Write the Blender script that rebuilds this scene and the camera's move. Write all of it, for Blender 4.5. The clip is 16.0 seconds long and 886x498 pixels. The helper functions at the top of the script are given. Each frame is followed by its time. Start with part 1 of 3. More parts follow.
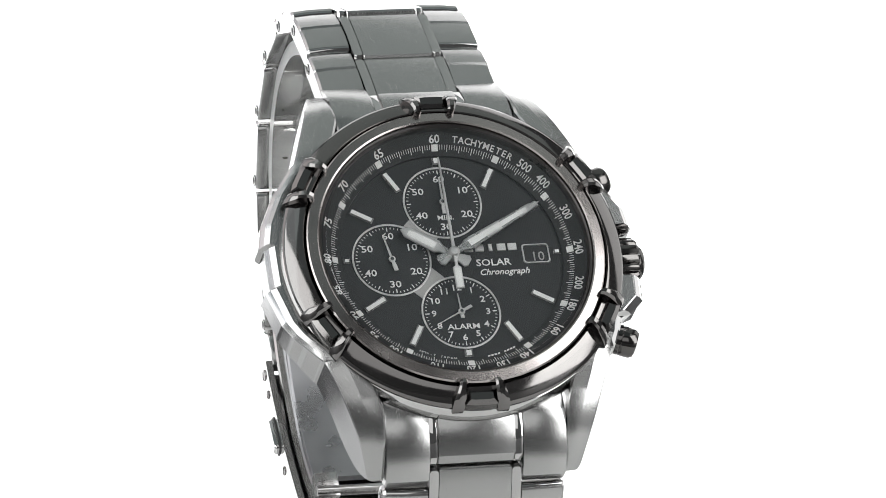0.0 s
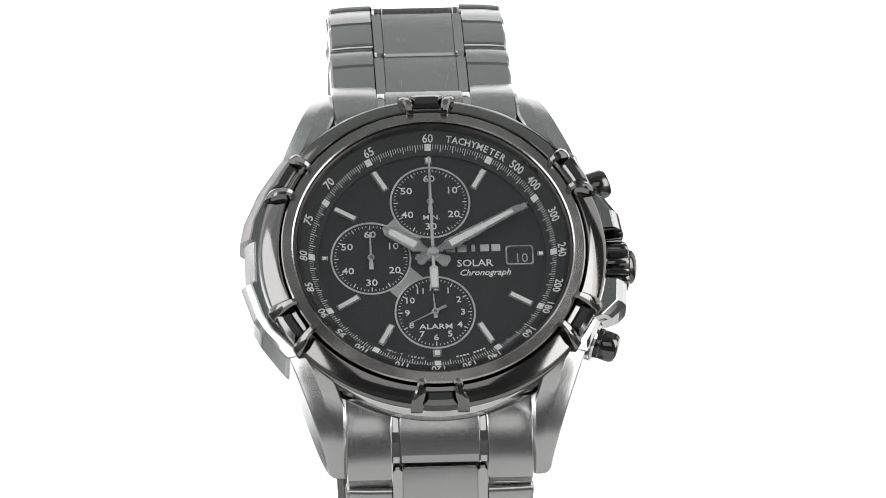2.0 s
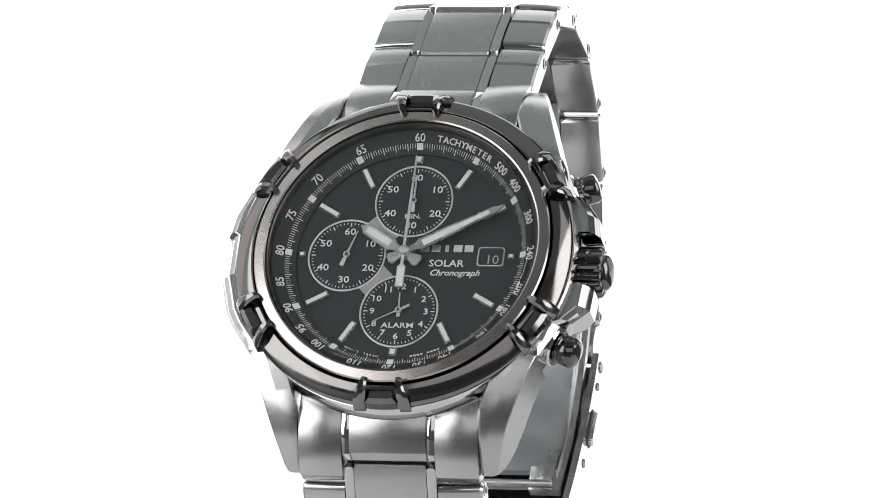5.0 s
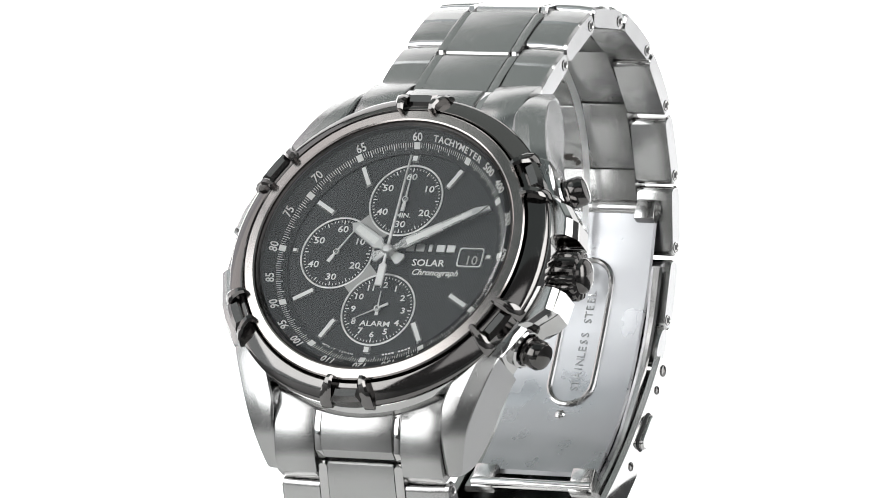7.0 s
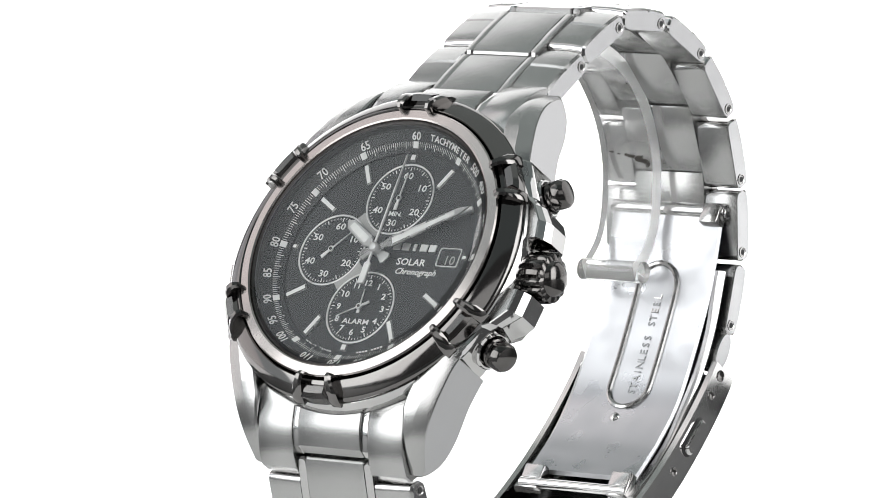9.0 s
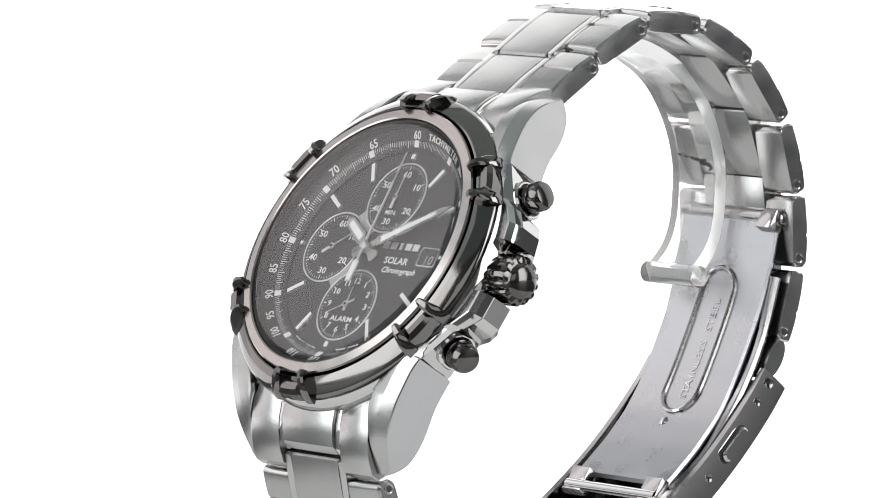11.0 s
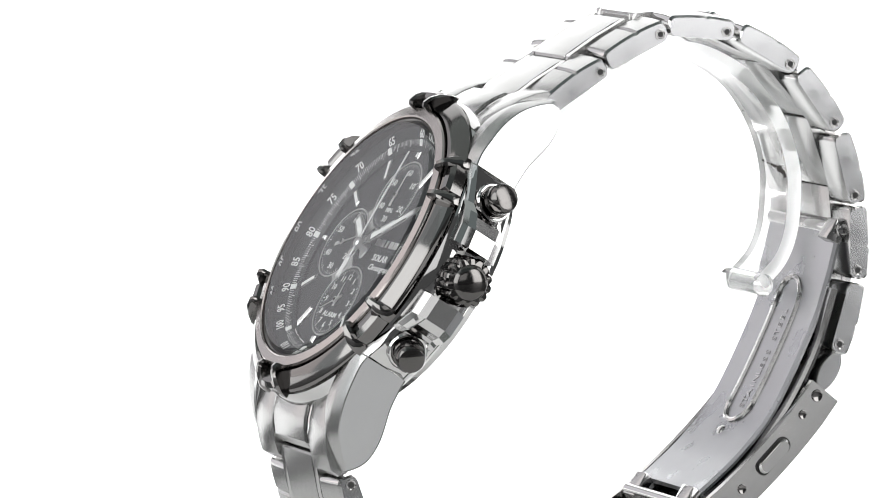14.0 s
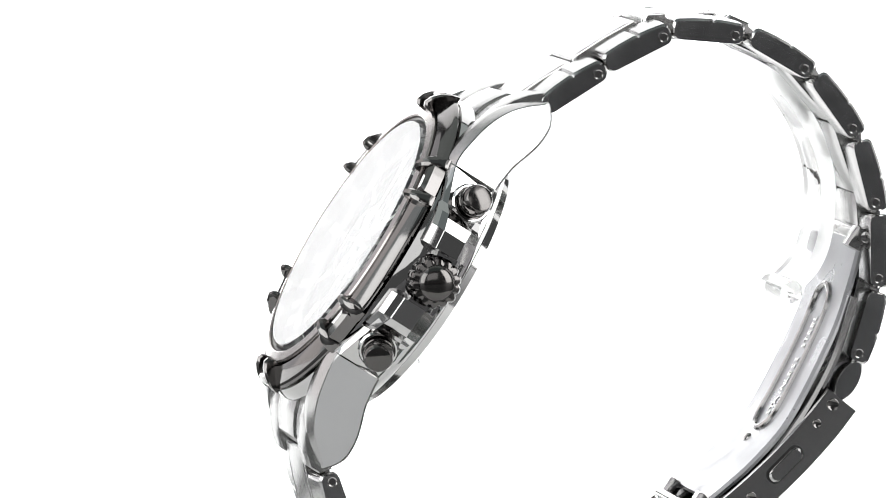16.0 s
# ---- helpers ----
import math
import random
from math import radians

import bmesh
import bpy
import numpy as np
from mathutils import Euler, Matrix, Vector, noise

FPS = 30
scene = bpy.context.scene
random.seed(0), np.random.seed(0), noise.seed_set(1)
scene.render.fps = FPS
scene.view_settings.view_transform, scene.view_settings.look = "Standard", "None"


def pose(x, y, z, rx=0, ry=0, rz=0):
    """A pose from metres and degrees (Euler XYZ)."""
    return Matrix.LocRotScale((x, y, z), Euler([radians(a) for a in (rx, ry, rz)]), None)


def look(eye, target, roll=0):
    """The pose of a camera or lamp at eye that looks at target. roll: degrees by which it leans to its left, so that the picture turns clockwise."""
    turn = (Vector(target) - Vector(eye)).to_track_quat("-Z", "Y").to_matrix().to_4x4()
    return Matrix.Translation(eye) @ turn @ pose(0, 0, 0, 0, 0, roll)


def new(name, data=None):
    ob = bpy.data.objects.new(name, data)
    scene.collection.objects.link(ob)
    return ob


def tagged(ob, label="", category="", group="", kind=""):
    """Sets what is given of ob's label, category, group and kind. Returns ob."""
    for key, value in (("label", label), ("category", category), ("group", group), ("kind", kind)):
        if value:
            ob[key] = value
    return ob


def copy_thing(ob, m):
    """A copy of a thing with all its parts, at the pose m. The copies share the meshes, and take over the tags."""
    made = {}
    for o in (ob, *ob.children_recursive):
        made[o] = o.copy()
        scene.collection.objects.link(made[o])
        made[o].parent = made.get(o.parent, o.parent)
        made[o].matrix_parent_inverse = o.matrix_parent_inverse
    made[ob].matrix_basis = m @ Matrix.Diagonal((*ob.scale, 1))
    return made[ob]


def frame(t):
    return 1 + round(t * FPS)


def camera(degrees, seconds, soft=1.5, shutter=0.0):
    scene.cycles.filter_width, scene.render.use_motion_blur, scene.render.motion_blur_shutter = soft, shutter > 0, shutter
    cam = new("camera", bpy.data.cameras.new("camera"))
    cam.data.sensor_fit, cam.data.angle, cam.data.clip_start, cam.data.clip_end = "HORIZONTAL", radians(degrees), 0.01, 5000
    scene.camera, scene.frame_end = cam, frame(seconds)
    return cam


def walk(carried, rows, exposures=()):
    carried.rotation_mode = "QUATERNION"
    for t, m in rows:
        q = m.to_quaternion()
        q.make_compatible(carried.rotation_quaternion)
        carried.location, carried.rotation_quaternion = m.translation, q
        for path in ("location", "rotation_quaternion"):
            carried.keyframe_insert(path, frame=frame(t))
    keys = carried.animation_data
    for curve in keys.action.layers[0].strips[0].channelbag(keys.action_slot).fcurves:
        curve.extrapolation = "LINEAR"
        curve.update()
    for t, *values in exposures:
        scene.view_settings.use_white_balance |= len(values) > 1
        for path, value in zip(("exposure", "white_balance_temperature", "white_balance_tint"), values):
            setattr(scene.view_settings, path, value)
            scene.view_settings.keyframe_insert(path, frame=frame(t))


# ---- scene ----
# A steel wristwatch turns on a table before a white backdrop; the camera stands still.
# The watch is drawn in units of 0.9 mm: x to three o'clock, y to twelve, z out of the dial.
U = 0.0009
LIFT = 52.6  # the axis origin above the table, in units

# turn of the table about its vertical axis: seconds, degrees
TURN = [(0.0, 20.2), (0.5, 17.4), (1.0, 14.5), (1.5, 11.6), (2.0, 8.7), (2.5, 5.8), (3.0, 2.85), (3.5, 0.0), (4.0, -2.9),
        (6.5, -17.1), (7.0, -20.0), (7.5, -22.9), (8.0, -25.85), (8.5, -28.8), (9.0, -31.8), (11.5, -46.5), (12.0, -49.35),
        (12.5, -52.15), (13.0, -55.0), (13.5, -57.8), (14.0, -60.6), (14.5, -63.35), (15.0, -66.1), (15.5, -68.8), (16.0, -71.4)]

SEAT = Matrix(((0.99473, 0.054825, -0.086641, -5.8275), (-0.102506, 0.550282, -0.828663, -11.7192),
               (0.002246, 0.833177, 0.553002, 0.0), (0, 0, 0, 1))).normalized()
RIGHT, AHEAD, UP = Vector((0.999874, -0.001768, -0.015757)), Vector((0, 0.993767, -0.111478)), Vector((0.015856, 0.111464, 0.993642))
EYE = -(RIGHT * 2.6612 + AHEAD * 804.103 + UP * 0.7507)

cam = camera(8.1815, 16.0, 0.9)
CAM = Matrix((RIGHT, UP, -AHEAD)).transposed().to_4x4()
CAM.translation = (EYE + Vector((0, 0, LIFT))) * U
walk(cam, [(0.0, CAM), (16.0, CAM)])

# ---- light: a white photo table with glow put into it, and softboxes ----
world = bpy.data.worlds.new("studio")
scene.world = world
world.use_nodes = True
world.node_tree.nodes["Background"].inputs[0].default_value = (0.98, 0.99, 1.0, 1)
world.node_tree.nodes["Background"].inputs[1].default_value = 0.09


def softbox(name, eye, target, w, h, glow, colour=(1, 1, 1)):
    """A large diffuser; glow is its radiance."""
    data = bpy.data.lights.new(name, "AREA")
    data.shape, data.size, data.size_y, data.energy, data.color = "RECTANGLE", w, h, glow * math.pi * w * h, colour
    ob = new(name, data)
    ob.matrix_world = look(eye, target)
    return ob


softbox("diffuser_over", (0.0, 0.35, 1.00), (0, 0.349, 0), 1.3, 0.9, 0.38, (0.90, 1.0, 0.97))
softbox("diffuser_over_front", (0.0, -0.47, 1.00), (0, -0.471, 0), 1.3, 0.72, 0.13, (0.80, 1.0, 1.0))
softbox("diffuser_west_front", (-0.75, -0.35, 0.80), (0, -0.35, 0.80), 0.50, 1.6, 0.62, (0.90, 0.98, 1.0))
softbox("diffuser_west", (-0.75, 0.04, 0.80), (0, 0.04, 0.80), 0.28, 1.6, 0.80, (0.91, 0.97, 1.0))
softbox("diffuser_west_back", (-0.75, 0.38, 0.80), (0, 0.38, 0.80), 0.40, 1.6, 1.35, (1.0, 0.94, 0.94))
softbox("diffuser_west_far", (-0.75, 0.90, 0.60), (0, 0.90, 0.60), 0.64, 1.2, 0.85, (0.98, 0.96, 1.0))
softbox("diffuser_east_front", (0.75, -0.485, 0.11), (0, -0.485, 0.11), 0.53, 0.22, 0.9)
softbox("diffuser_east_high", (0.75, -0.485, 0.76), (0, -0.485, 0.76), 0.53, 1.06, 1.2)
softbox("diffuser_east_back", (0.75, 0.545, 0.45), (0, 0.545, 0.45), 0.79, 0.9, 1.3)
softbox("softbox_front", (0.0, -0.95, 0.44), (0, 0, 0.08), 0.80, 0.50, 0.95)
softbox("key_softbox", (-0.82, -0.42, 0.42), (0, 0, 0.05), 0.95, 0.80, 3.1)
softbox("fill_softbox", (0.82, -0.42, 0.42), (0, 0, 0.05), 0.60, 0.90, 3.8)

# ---- materials ----


def material(name):
    m = bpy.data.materials.new(name)
    m.use_nodes = True
    nt = m.node_tree
    return m, nt, nt.nodes["Principled BSDF"]


def link(nt, a, b):
    nt.links.new(a, b)


def ramp(nt, src, lo, hi, a=0.0, b=1.0):
    n = nt.nodes.new("ShaderNodeMapRange")
    n.inputs[1].default_value, n.inputs[2].default_value = a, b
    n.inputs[3].default_value, n.inputs[4].default_value = lo, hi
    link(nt, src, n.inputs[0])
    return n.outputs[0]


def metal(name, colour, rough, grain=(0, 0, 0), depth=0.0, spread=0.08):
    """Metal with brushed grain: grain is the number of scratches a metre along x, y, z."""
    m, nt, p = material(name)
    p.inputs["Metallic"].default_value = 1.0
    co = nt.nodes.new("ShaderNodeTexCoord")
    big = nt.nodes.new("ShaderNodeTexNoise")
    big.inputs["Scale"].default_value = 220
    big.inputs["Detail"].default_value = 3
    link(nt, co.outputs["Object"], big.inputs["Vector"])
    mix = nt.nodes.new("ShaderNodeMix")
    mix.data_type = "RGBA"
    link(nt, big.outputs["Fac"], mix.inputs["Factor"])
    mix.inputs["A"].default_value = (*[c * 0.92 for c in colour], 1)
    mix.inputs["B"].default_value = (*[min(1, c * 1.06) for c in colour], 1)
    link(nt, mix.outputs["Result"], p.inputs["Base Color"])
    if any(grain):
        mp = nt.nodes.new("ShaderNodeMapping")
        mp.inputs["Scale"].default_value = grain
        link(nt, co.outputs["Object"], mp.inputs["Vector"])
        fine = nt.nodes.new("ShaderNodeTexNoise")
        fine.inputs["Scale"].default_value = 1.0
        fine.inputs["Detail"].default_value = 4
        link(nt, mp.outputs[0], fine.inputs["Vector"])
        link(nt, ramp(nt, fine.outputs["Fac"], rough - spread, rough + spread, 0.3, 0.7), p.inputs["Roughness"])
        bump = nt.nodes.new("ShaderNodeBump")
        bump.inputs["Strength"].default_value = depth
        bump.inputs["Distance"].default_value = 0.00002
        link(nt, fine.outputs["Fac"], bump.inputs["Height"])
        link(nt, bump.outputs[0], p.inputs["Normal"])
    else:
        link(nt, ramp(nt, big.outputs["Fac"], rough * 0.7, rough * 1.4, 0.3, 0.7), p.inputs["Roughness"])
    return m


def paint(name, colour, rough, coat=0.0):
    m, nt, p = material(name)
    co = nt.nodes.new("ShaderNodeTexCoord")
    n = nt.nodes.new("ShaderNodeTexNoise")
    n.inputs["Scale"].default_value = 900
    link(nt, co.outputs["Object"], n.inputs["Vector"])
    link(nt, ramp(nt, n.outputs["Fac"], rough - 0.06, rough + 0.06, 0.3, 0.7), p.inputs["Roughness"])
    mix = nt.nodes.new("ShaderNodeMix")
    mix.data_type = "RGBA"
    link(nt, n.outputs["Fac"], mix.inputs["Factor"])
    mix.inputs["A"].default_value = (*[c * 0.9 for c in colour], 1)
    mix.inputs["B"].default_value = (*[min(1, c * 1.08) for c in colour], 1)
    link(nt, mix.outputs["Result"], p.inputs["Base Color"])
    p.inputs["Coat Weight"].default_value = coat
    return m


STEEL = metal("brushed_steel", (0.41, 0.41, 0.405), 0.25, (500, 26000, 3000), 0.012, 0.012)
STEEL_ALONG = metal("brushed_steel_lengthwise", (0.41, 0.41, 0.405), 0.26, (26000, 300, 3000), 0.014, 0.014)
POLISHED = metal("polished_steel", (0.58, 0.575, 0.57), 0.06)
FLANK = metal("fine_polished_flank", (0.45, 0.45, 0.455), 0.17)
SATIN = metal("satin_steel", (0.47, 0.465, 0.46), 0.18)
PLATE_STEEL = metal("fine_ground_clasp_plate", (0.43, 0.435, 0.45), 0.30)
SILVER = metal("matt_silver", (0.84, 0.84, 0.83), 0.40)
BRIGHT = metal("bright_silver", (0.88, 0.88, 0.87), 0.22)
HANDS = metal("hand_silver", (0.76, 0.76, 0.75), 0.28)
GUNMETAL = metal("gunmetal_plating", (0.18, 0.174, 0.17), 0.10)
BRONZE = metal("warm_grey_plating", (0.39, 0.365, 0.353), 0.2)
DARK = metal("dark_plating", (0.12, 0.115, 0.112), 0.12)
LIP = metal("satin_dark_plating", (0.12, 0.115, 0.112), 0.34)
WHITE = paint("white_print", (0.86, 0.87, 0.86), 0.5)
SILVER_PRINT = paint("silver_print", (0.42, 0.42, 0.41), 0.4)
LUME = paint("lume_paint", (0.88, 0.89, 0.87), 0.6)
BLACK = paint("black_ring", (0.020, 0.022, 0.0235), 0.45)
# flat black, painted for the shade inside gaps, slots and holes
RECESS_SHADE = paint("black_recess_shade", (0.01, 0.01, 0.01), 0.6)
SMUDGE = paint("dark_smudge", (0.05, 0.045, 0.04), 0.8)


def dial_material():
    """Black dial with fine upright pinstripes pressed into it."""
    m, nt, p = material("pinstriped_dial")
    p.inputs["Roughness"].default_value = 0.42
    co = nt.nodes.new("ShaderNodeTexCoord")
    w = nt.nodes.new("ShaderNodeTexWave")
    w.wave_type, w.bands_direction = "BANDS", "X"
    w.inputs["Scale"].default_value = 1500
    w.inputs["Distortion"].default_value = 0.3
    link(nt, co.outputs["Object"], w.inputs["Vector"])
    b = nt.nodes.new("ShaderNodeBump")
    b.inputs["Strength"].default_value = 0.16
    b.inputs["Distance"].default_value = 0.00006
    link(nt, w.outputs["Fac"], b.inputs["Height"])
    link(nt, b.outputs[0], p.inputs["Normal"])
    mix = nt.nodes.new("ShaderNodeMix")
    mix.data_type = "RGBA"
    link(nt, w.outputs["Fac"], mix.inputs["Factor"])
    mix.inputs["A"].default_value = (0.015, 0.0165, 0.018, 1)
    mix.inputs["B"].default_value = (0.022, 0.0245, 0.0265, 1)
    link(nt, mix.outputs["Result"], p.inputs["Base Color"])
    return m


def subdial_material():
    """Black, turned in fine rings."""
    m, nt, p = material("ringed_subdial")
    co = nt.nodes.new("ShaderNodeTexCoord")
    w = nt.nodes.new("ShaderNodeTexWave")
    w.wave_type, w.rings_direction = "RINGS", "Z"
    w.inputs["Scale"].default_value = 1700
    link(nt, co.outputs["Object"], w.inputs["Vector"])
    b = nt.nodes.new("ShaderNodeBump")
    b.inputs["Strength"].default_value = 0.2
    b.inputs["Distance"].default_value = 0.00004
    link(nt, w.outputs["Fac"], b.inputs["Height"])
    link(nt, b.outputs[0], p.inputs["Normal"])
    p.inputs["Base Color"].default_value = (0.021, 0.0235, 0.0255, 1)
    p.inputs["Roughness"].default_value = 0.36
    return m


def crystal_material():
    """Clear mineral glass: see-through, with the mirror of its surface by Fresnel."""
    m, nt, p = material("mineral_crystal")
    nt.nodes.remove(p)
    f = nt.nodes.new("ShaderNodeFresnel")
    f.inputs["IOR"].default_value = 1.8
    a, g = nt.nodes.new("ShaderNodeBsdfTransparent"), nt.nodes.new("ShaderNodeBsdfGlossy")
    a.inputs["Color"].default_value = (0.97, 0.975, 0.975, 1)
    g.inputs["Roughness"].default_value = 0.012
    s = nt.nodes.new("ShaderNodeMixShader")
    link(nt, f.outputs[0], s.inputs[0])
    link(nt, a.outputs[0], s.inputs[1])
    link(nt, g.outputs[0], s.inputs[2])
    link(nt, s.outputs[0], nt.nodes["Material Output"].inputs[0])
    return m


def acrylic_material():
    m, nt, p = material("clear_acrylic")
    p.inputs["Base Color"].default_value = (0.99, 0.99, 0.985, 1)
    p.inputs["Transmission Weight"].default_value = 0.93
    p.inputs["IOR"].default_value = 1.3
    co = nt.nodes.new("ShaderNodeTexCoord")
    n = nt.nodes.new("ShaderNodeTexNoise")
    n.inputs["Scale"].default_value = 160
    link(nt, co.outputs["Object"], n.inputs["Vector"])
    link(nt, ramp(nt, n.outputs["Fac"], 0.03, 0.16, 0.3, 0.7), p.inputs["Roughness"])
    return m


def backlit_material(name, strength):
    """White translucent sheet; light from behind is put in as its own emission."""
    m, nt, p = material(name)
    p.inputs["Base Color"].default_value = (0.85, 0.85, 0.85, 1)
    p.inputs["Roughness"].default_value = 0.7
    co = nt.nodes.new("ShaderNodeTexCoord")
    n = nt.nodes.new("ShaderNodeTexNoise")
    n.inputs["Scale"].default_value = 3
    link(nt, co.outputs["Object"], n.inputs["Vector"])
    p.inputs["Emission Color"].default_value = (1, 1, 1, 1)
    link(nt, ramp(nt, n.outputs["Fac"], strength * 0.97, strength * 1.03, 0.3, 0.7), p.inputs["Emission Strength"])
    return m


def frosted_material():
    """Frosted edge of the acrylic; its pale look stands in for piped light."""
    m, nt, p = material("frosted_edge_piped_light")
    p.inputs["Base Color"].default_value = (0.97, 0.975, 0.97, 1)
    p.inputs["IOR"].default_value = 1.3
    p.inputs["Transmission Weight"].default_value = 0.7
    co = nt.nodes.new("ShaderNodeTexCoord")
    n = nt.nodes.new("ShaderNodeTexNoise")
    n.inputs["Scale"].default_value = 700
    link(nt, co.outputs["Object"], n.inputs["Vector"])
    link(nt, ramp(nt, n.outputs["Fac"], 0.35, 0.55, 0.3, 0.7), p.inputs["Roughness"])
    return m


DIAL, SUBDIAL, CRYSTAL, ACRYLIC, PIPED_EDGE = dial_material(), subdial_material(), crystal_material(), acrylic_material(), frosted_material()

# ---- mesh helpers, all in the watch's units ----


def obj(name, bm, mat, parent=None, label="", smooth=True, m=None, sharp=32):
    me = bpy.data.meshes.new(name)
    if smooth:
        for e in bm.edges:
            e.smooth = len(e.link_faces) == 2 and e.calc_face_angle(0) < radians(sharp)
        for f in bm.faces:
            f.smooth = True
    bmesh.ops.scale(bm, vec=(U, U, U), verts=bm.verts)
    bm.to_mesh(me)
    bm.free()
    me.materials.append(mat)
    ob = new(name, me)
    ob.parent = parent
    if m is not None:
        ob.matrix_basis = scaled(m)
    if label:
        ob["label"] = label
    return ob


def scaled(m):
    m = m.copy()
    m.translation = m.translation * U
    return m


def part(name, bm, mat, parent, label="", smooth=True, m=None, sharp=32):
    return obj(name, bm, mat, parent, label, smooth, m, sharp)


def again(ob, m, parent=None):
    """The same piece once more, on the same mesh, with its own parts."""
    o = copy_thing(ob, Matrix.Identity(4))
    o.matrix_basis = scaled(m)
    o.parent = parent or ob.parent
    return o


def lathe(profile, n=128, centre=(0, 0)):
    """Turned about z: profile of (radius, z)."""
    bm = bmesh.new()
    rows = []
    for r, z in profile:
        if r < 1e-6:
            rows.append([bm.verts.new((centre[0], centre[1], z))] * n)
        else:
            rows.append([bm.verts.new((centre[0] + r * math.cos(2 * math.pi * k / n), centre[1] + r * math.sin(2 * math.pi * k / n), z)) for k in range(n)])
    for a, b in zip(rows, rows[1:]):
        for k in range(n):
            q = (a[k], a[(k + 1) % n], b[(k + 1) % n], b[k])
            q = list(dict.fromkeys(q))
            if len(q) > 2:
                bm.faces.new(q)
    bmesh.ops.recalc_face_normals(bm, faces=bm.faces)
    return bm


def loft(sections, closed=True):
    """Joins rings of points, with caps at both ends."""
    bm = bmesh.new()
    rings = [[bm.verts.new(p) for p in s] for s in sections]
    n = len(rings[0])
    for a, b in zip(rings, rings[1:]):
        for k in range(n if closed else n - 1):
            bm.faces.new((a[k], a[(k + 1) % n], b[(k + 1) % n], b[k]))
    bm.faces.new(rings[0][::-1])
    bm.faces.new(rings[-1])
    bmesh.ops.recalc_face_normals(bm, faces=bm.faces)
    return bm


def prism(outline, z0, z1, chamfer=0.0):
    """An outline in x, y raised from z0 to z1, with its upper edge taken off."""
    def shrunk(d):
        out = []
        n = len(outline)
        for i, (x, y) in enumerate(outline):
            ax, ay = outline[i - 1]
            bx, by = outline[(i + 1) % n]
            e1, e2 = Vector((x - ax, y - ay)), Vector((bx - x, by - y))
            if e1.length > 0 and e2.length > 0:
                e1.normalize(), e2.normalize()
            n1, n2 = Vector((-e1.y, e1.x)), Vector((-e2.y, e2.x))
            nn = n1 + n2
            k = max(0.35, 1 + n1.dot(n2))
            out.append((x + d * nn.x / k, y + d * nn.y / k))
        return out

    area = sum(a[0] * b[1] - b[0] * a[1] for a, b in zip(outline, outline[1:] + outline[:1]))
    d = chamfer if area > 0 else -chamfer
    levels = [(outline, z0), (outline, z1 - chamfer), (shrunk(d), z1)] if chamfer else [(outline, z0), (outline, z1)]
    return loft([[(x, y, z) for x, y in pts] for pts, z in levels])


def box(x0, x1, y0, y1, z0, z1, chamfer=0.0):
    bm = bmesh.new()
    bmesh.ops.create_cube(bm, size=1)
    for v in bm.verts:
        v.co = ((x0 + x1) / 2 + v.co.x * (x1 - x0), (y0 + y1) / 2 + v.co.y * (y1 - y0), (z0 + z1) / 2 + v.co.z * (z1 - z0))
    if chamfer:
        bmesh.ops.bevel(bm, geom=bm.edges[:], offset=chamfer, segments=2, profile=0.5, affect="EDGES")
    return bm


def side_sweep(profile, x0, x1, chamfer=0.0):
    """A profile in y, z drawn out along x, with its end edges taken off."""
    cy = sum(p[0] for p in profile) / len(profile)
    cz = sum(p[1] for p in profile) / len(profile)

    def inner(k):
        return [(cy + (y - cy) * k, cz + (z - cz) * k) for y, z in profile]

    cuts = [(x0, profile), (x1, profile)]
    if chamfer:
        size = max(max(p[0] for p in profile) - min(p[0] for p in profile), max(p[1] for p in profile) - min(p[1] for p in profile))
        k = 1 - 2 * chamfer / size
        cuts = [(x0, inner(k)), (x0 + chamfer, profile), (x1 - chamfer, profile), (x1, inner(k))]
    return loft([[(x, y, z) for y, z in pr] for x, pr in cuts])


def tube(points, r, n=12):
    """A round bar along points."""
    secs = []
    for i, p in enumerate(points):
        a, b = Vector(points[max(0, i - 1)]), Vector(points[min(len(points) - 1, i + 1)])
        q = (b - a).to_track_quat("Z", "Y")
        secs.append([tuple(Vector(p) + q @ Vector((r * math.cos(2 * math.pi * k / n), r * math.sin(2 * math.pi * k / n), 0))) for k in range(n)])
    return loft(secs)


def join(*bms):
    out = bmesh.new()
    for b in bms:
        me = bpy.data.meshes.new("tmp")
        b.to_mesh(me)
        b.free()
        out.from_mesh(me)
        bpy.data.meshes.remove(me)
    return out


def turned(bm, m):
    bmesh.ops.transform(bm, matrix=m, verts=bm.verts)
    return bm


def at(x, y, z, rx=0, ry=0, rz=0):
    return pose(x, y, z, rx, ry, rz)


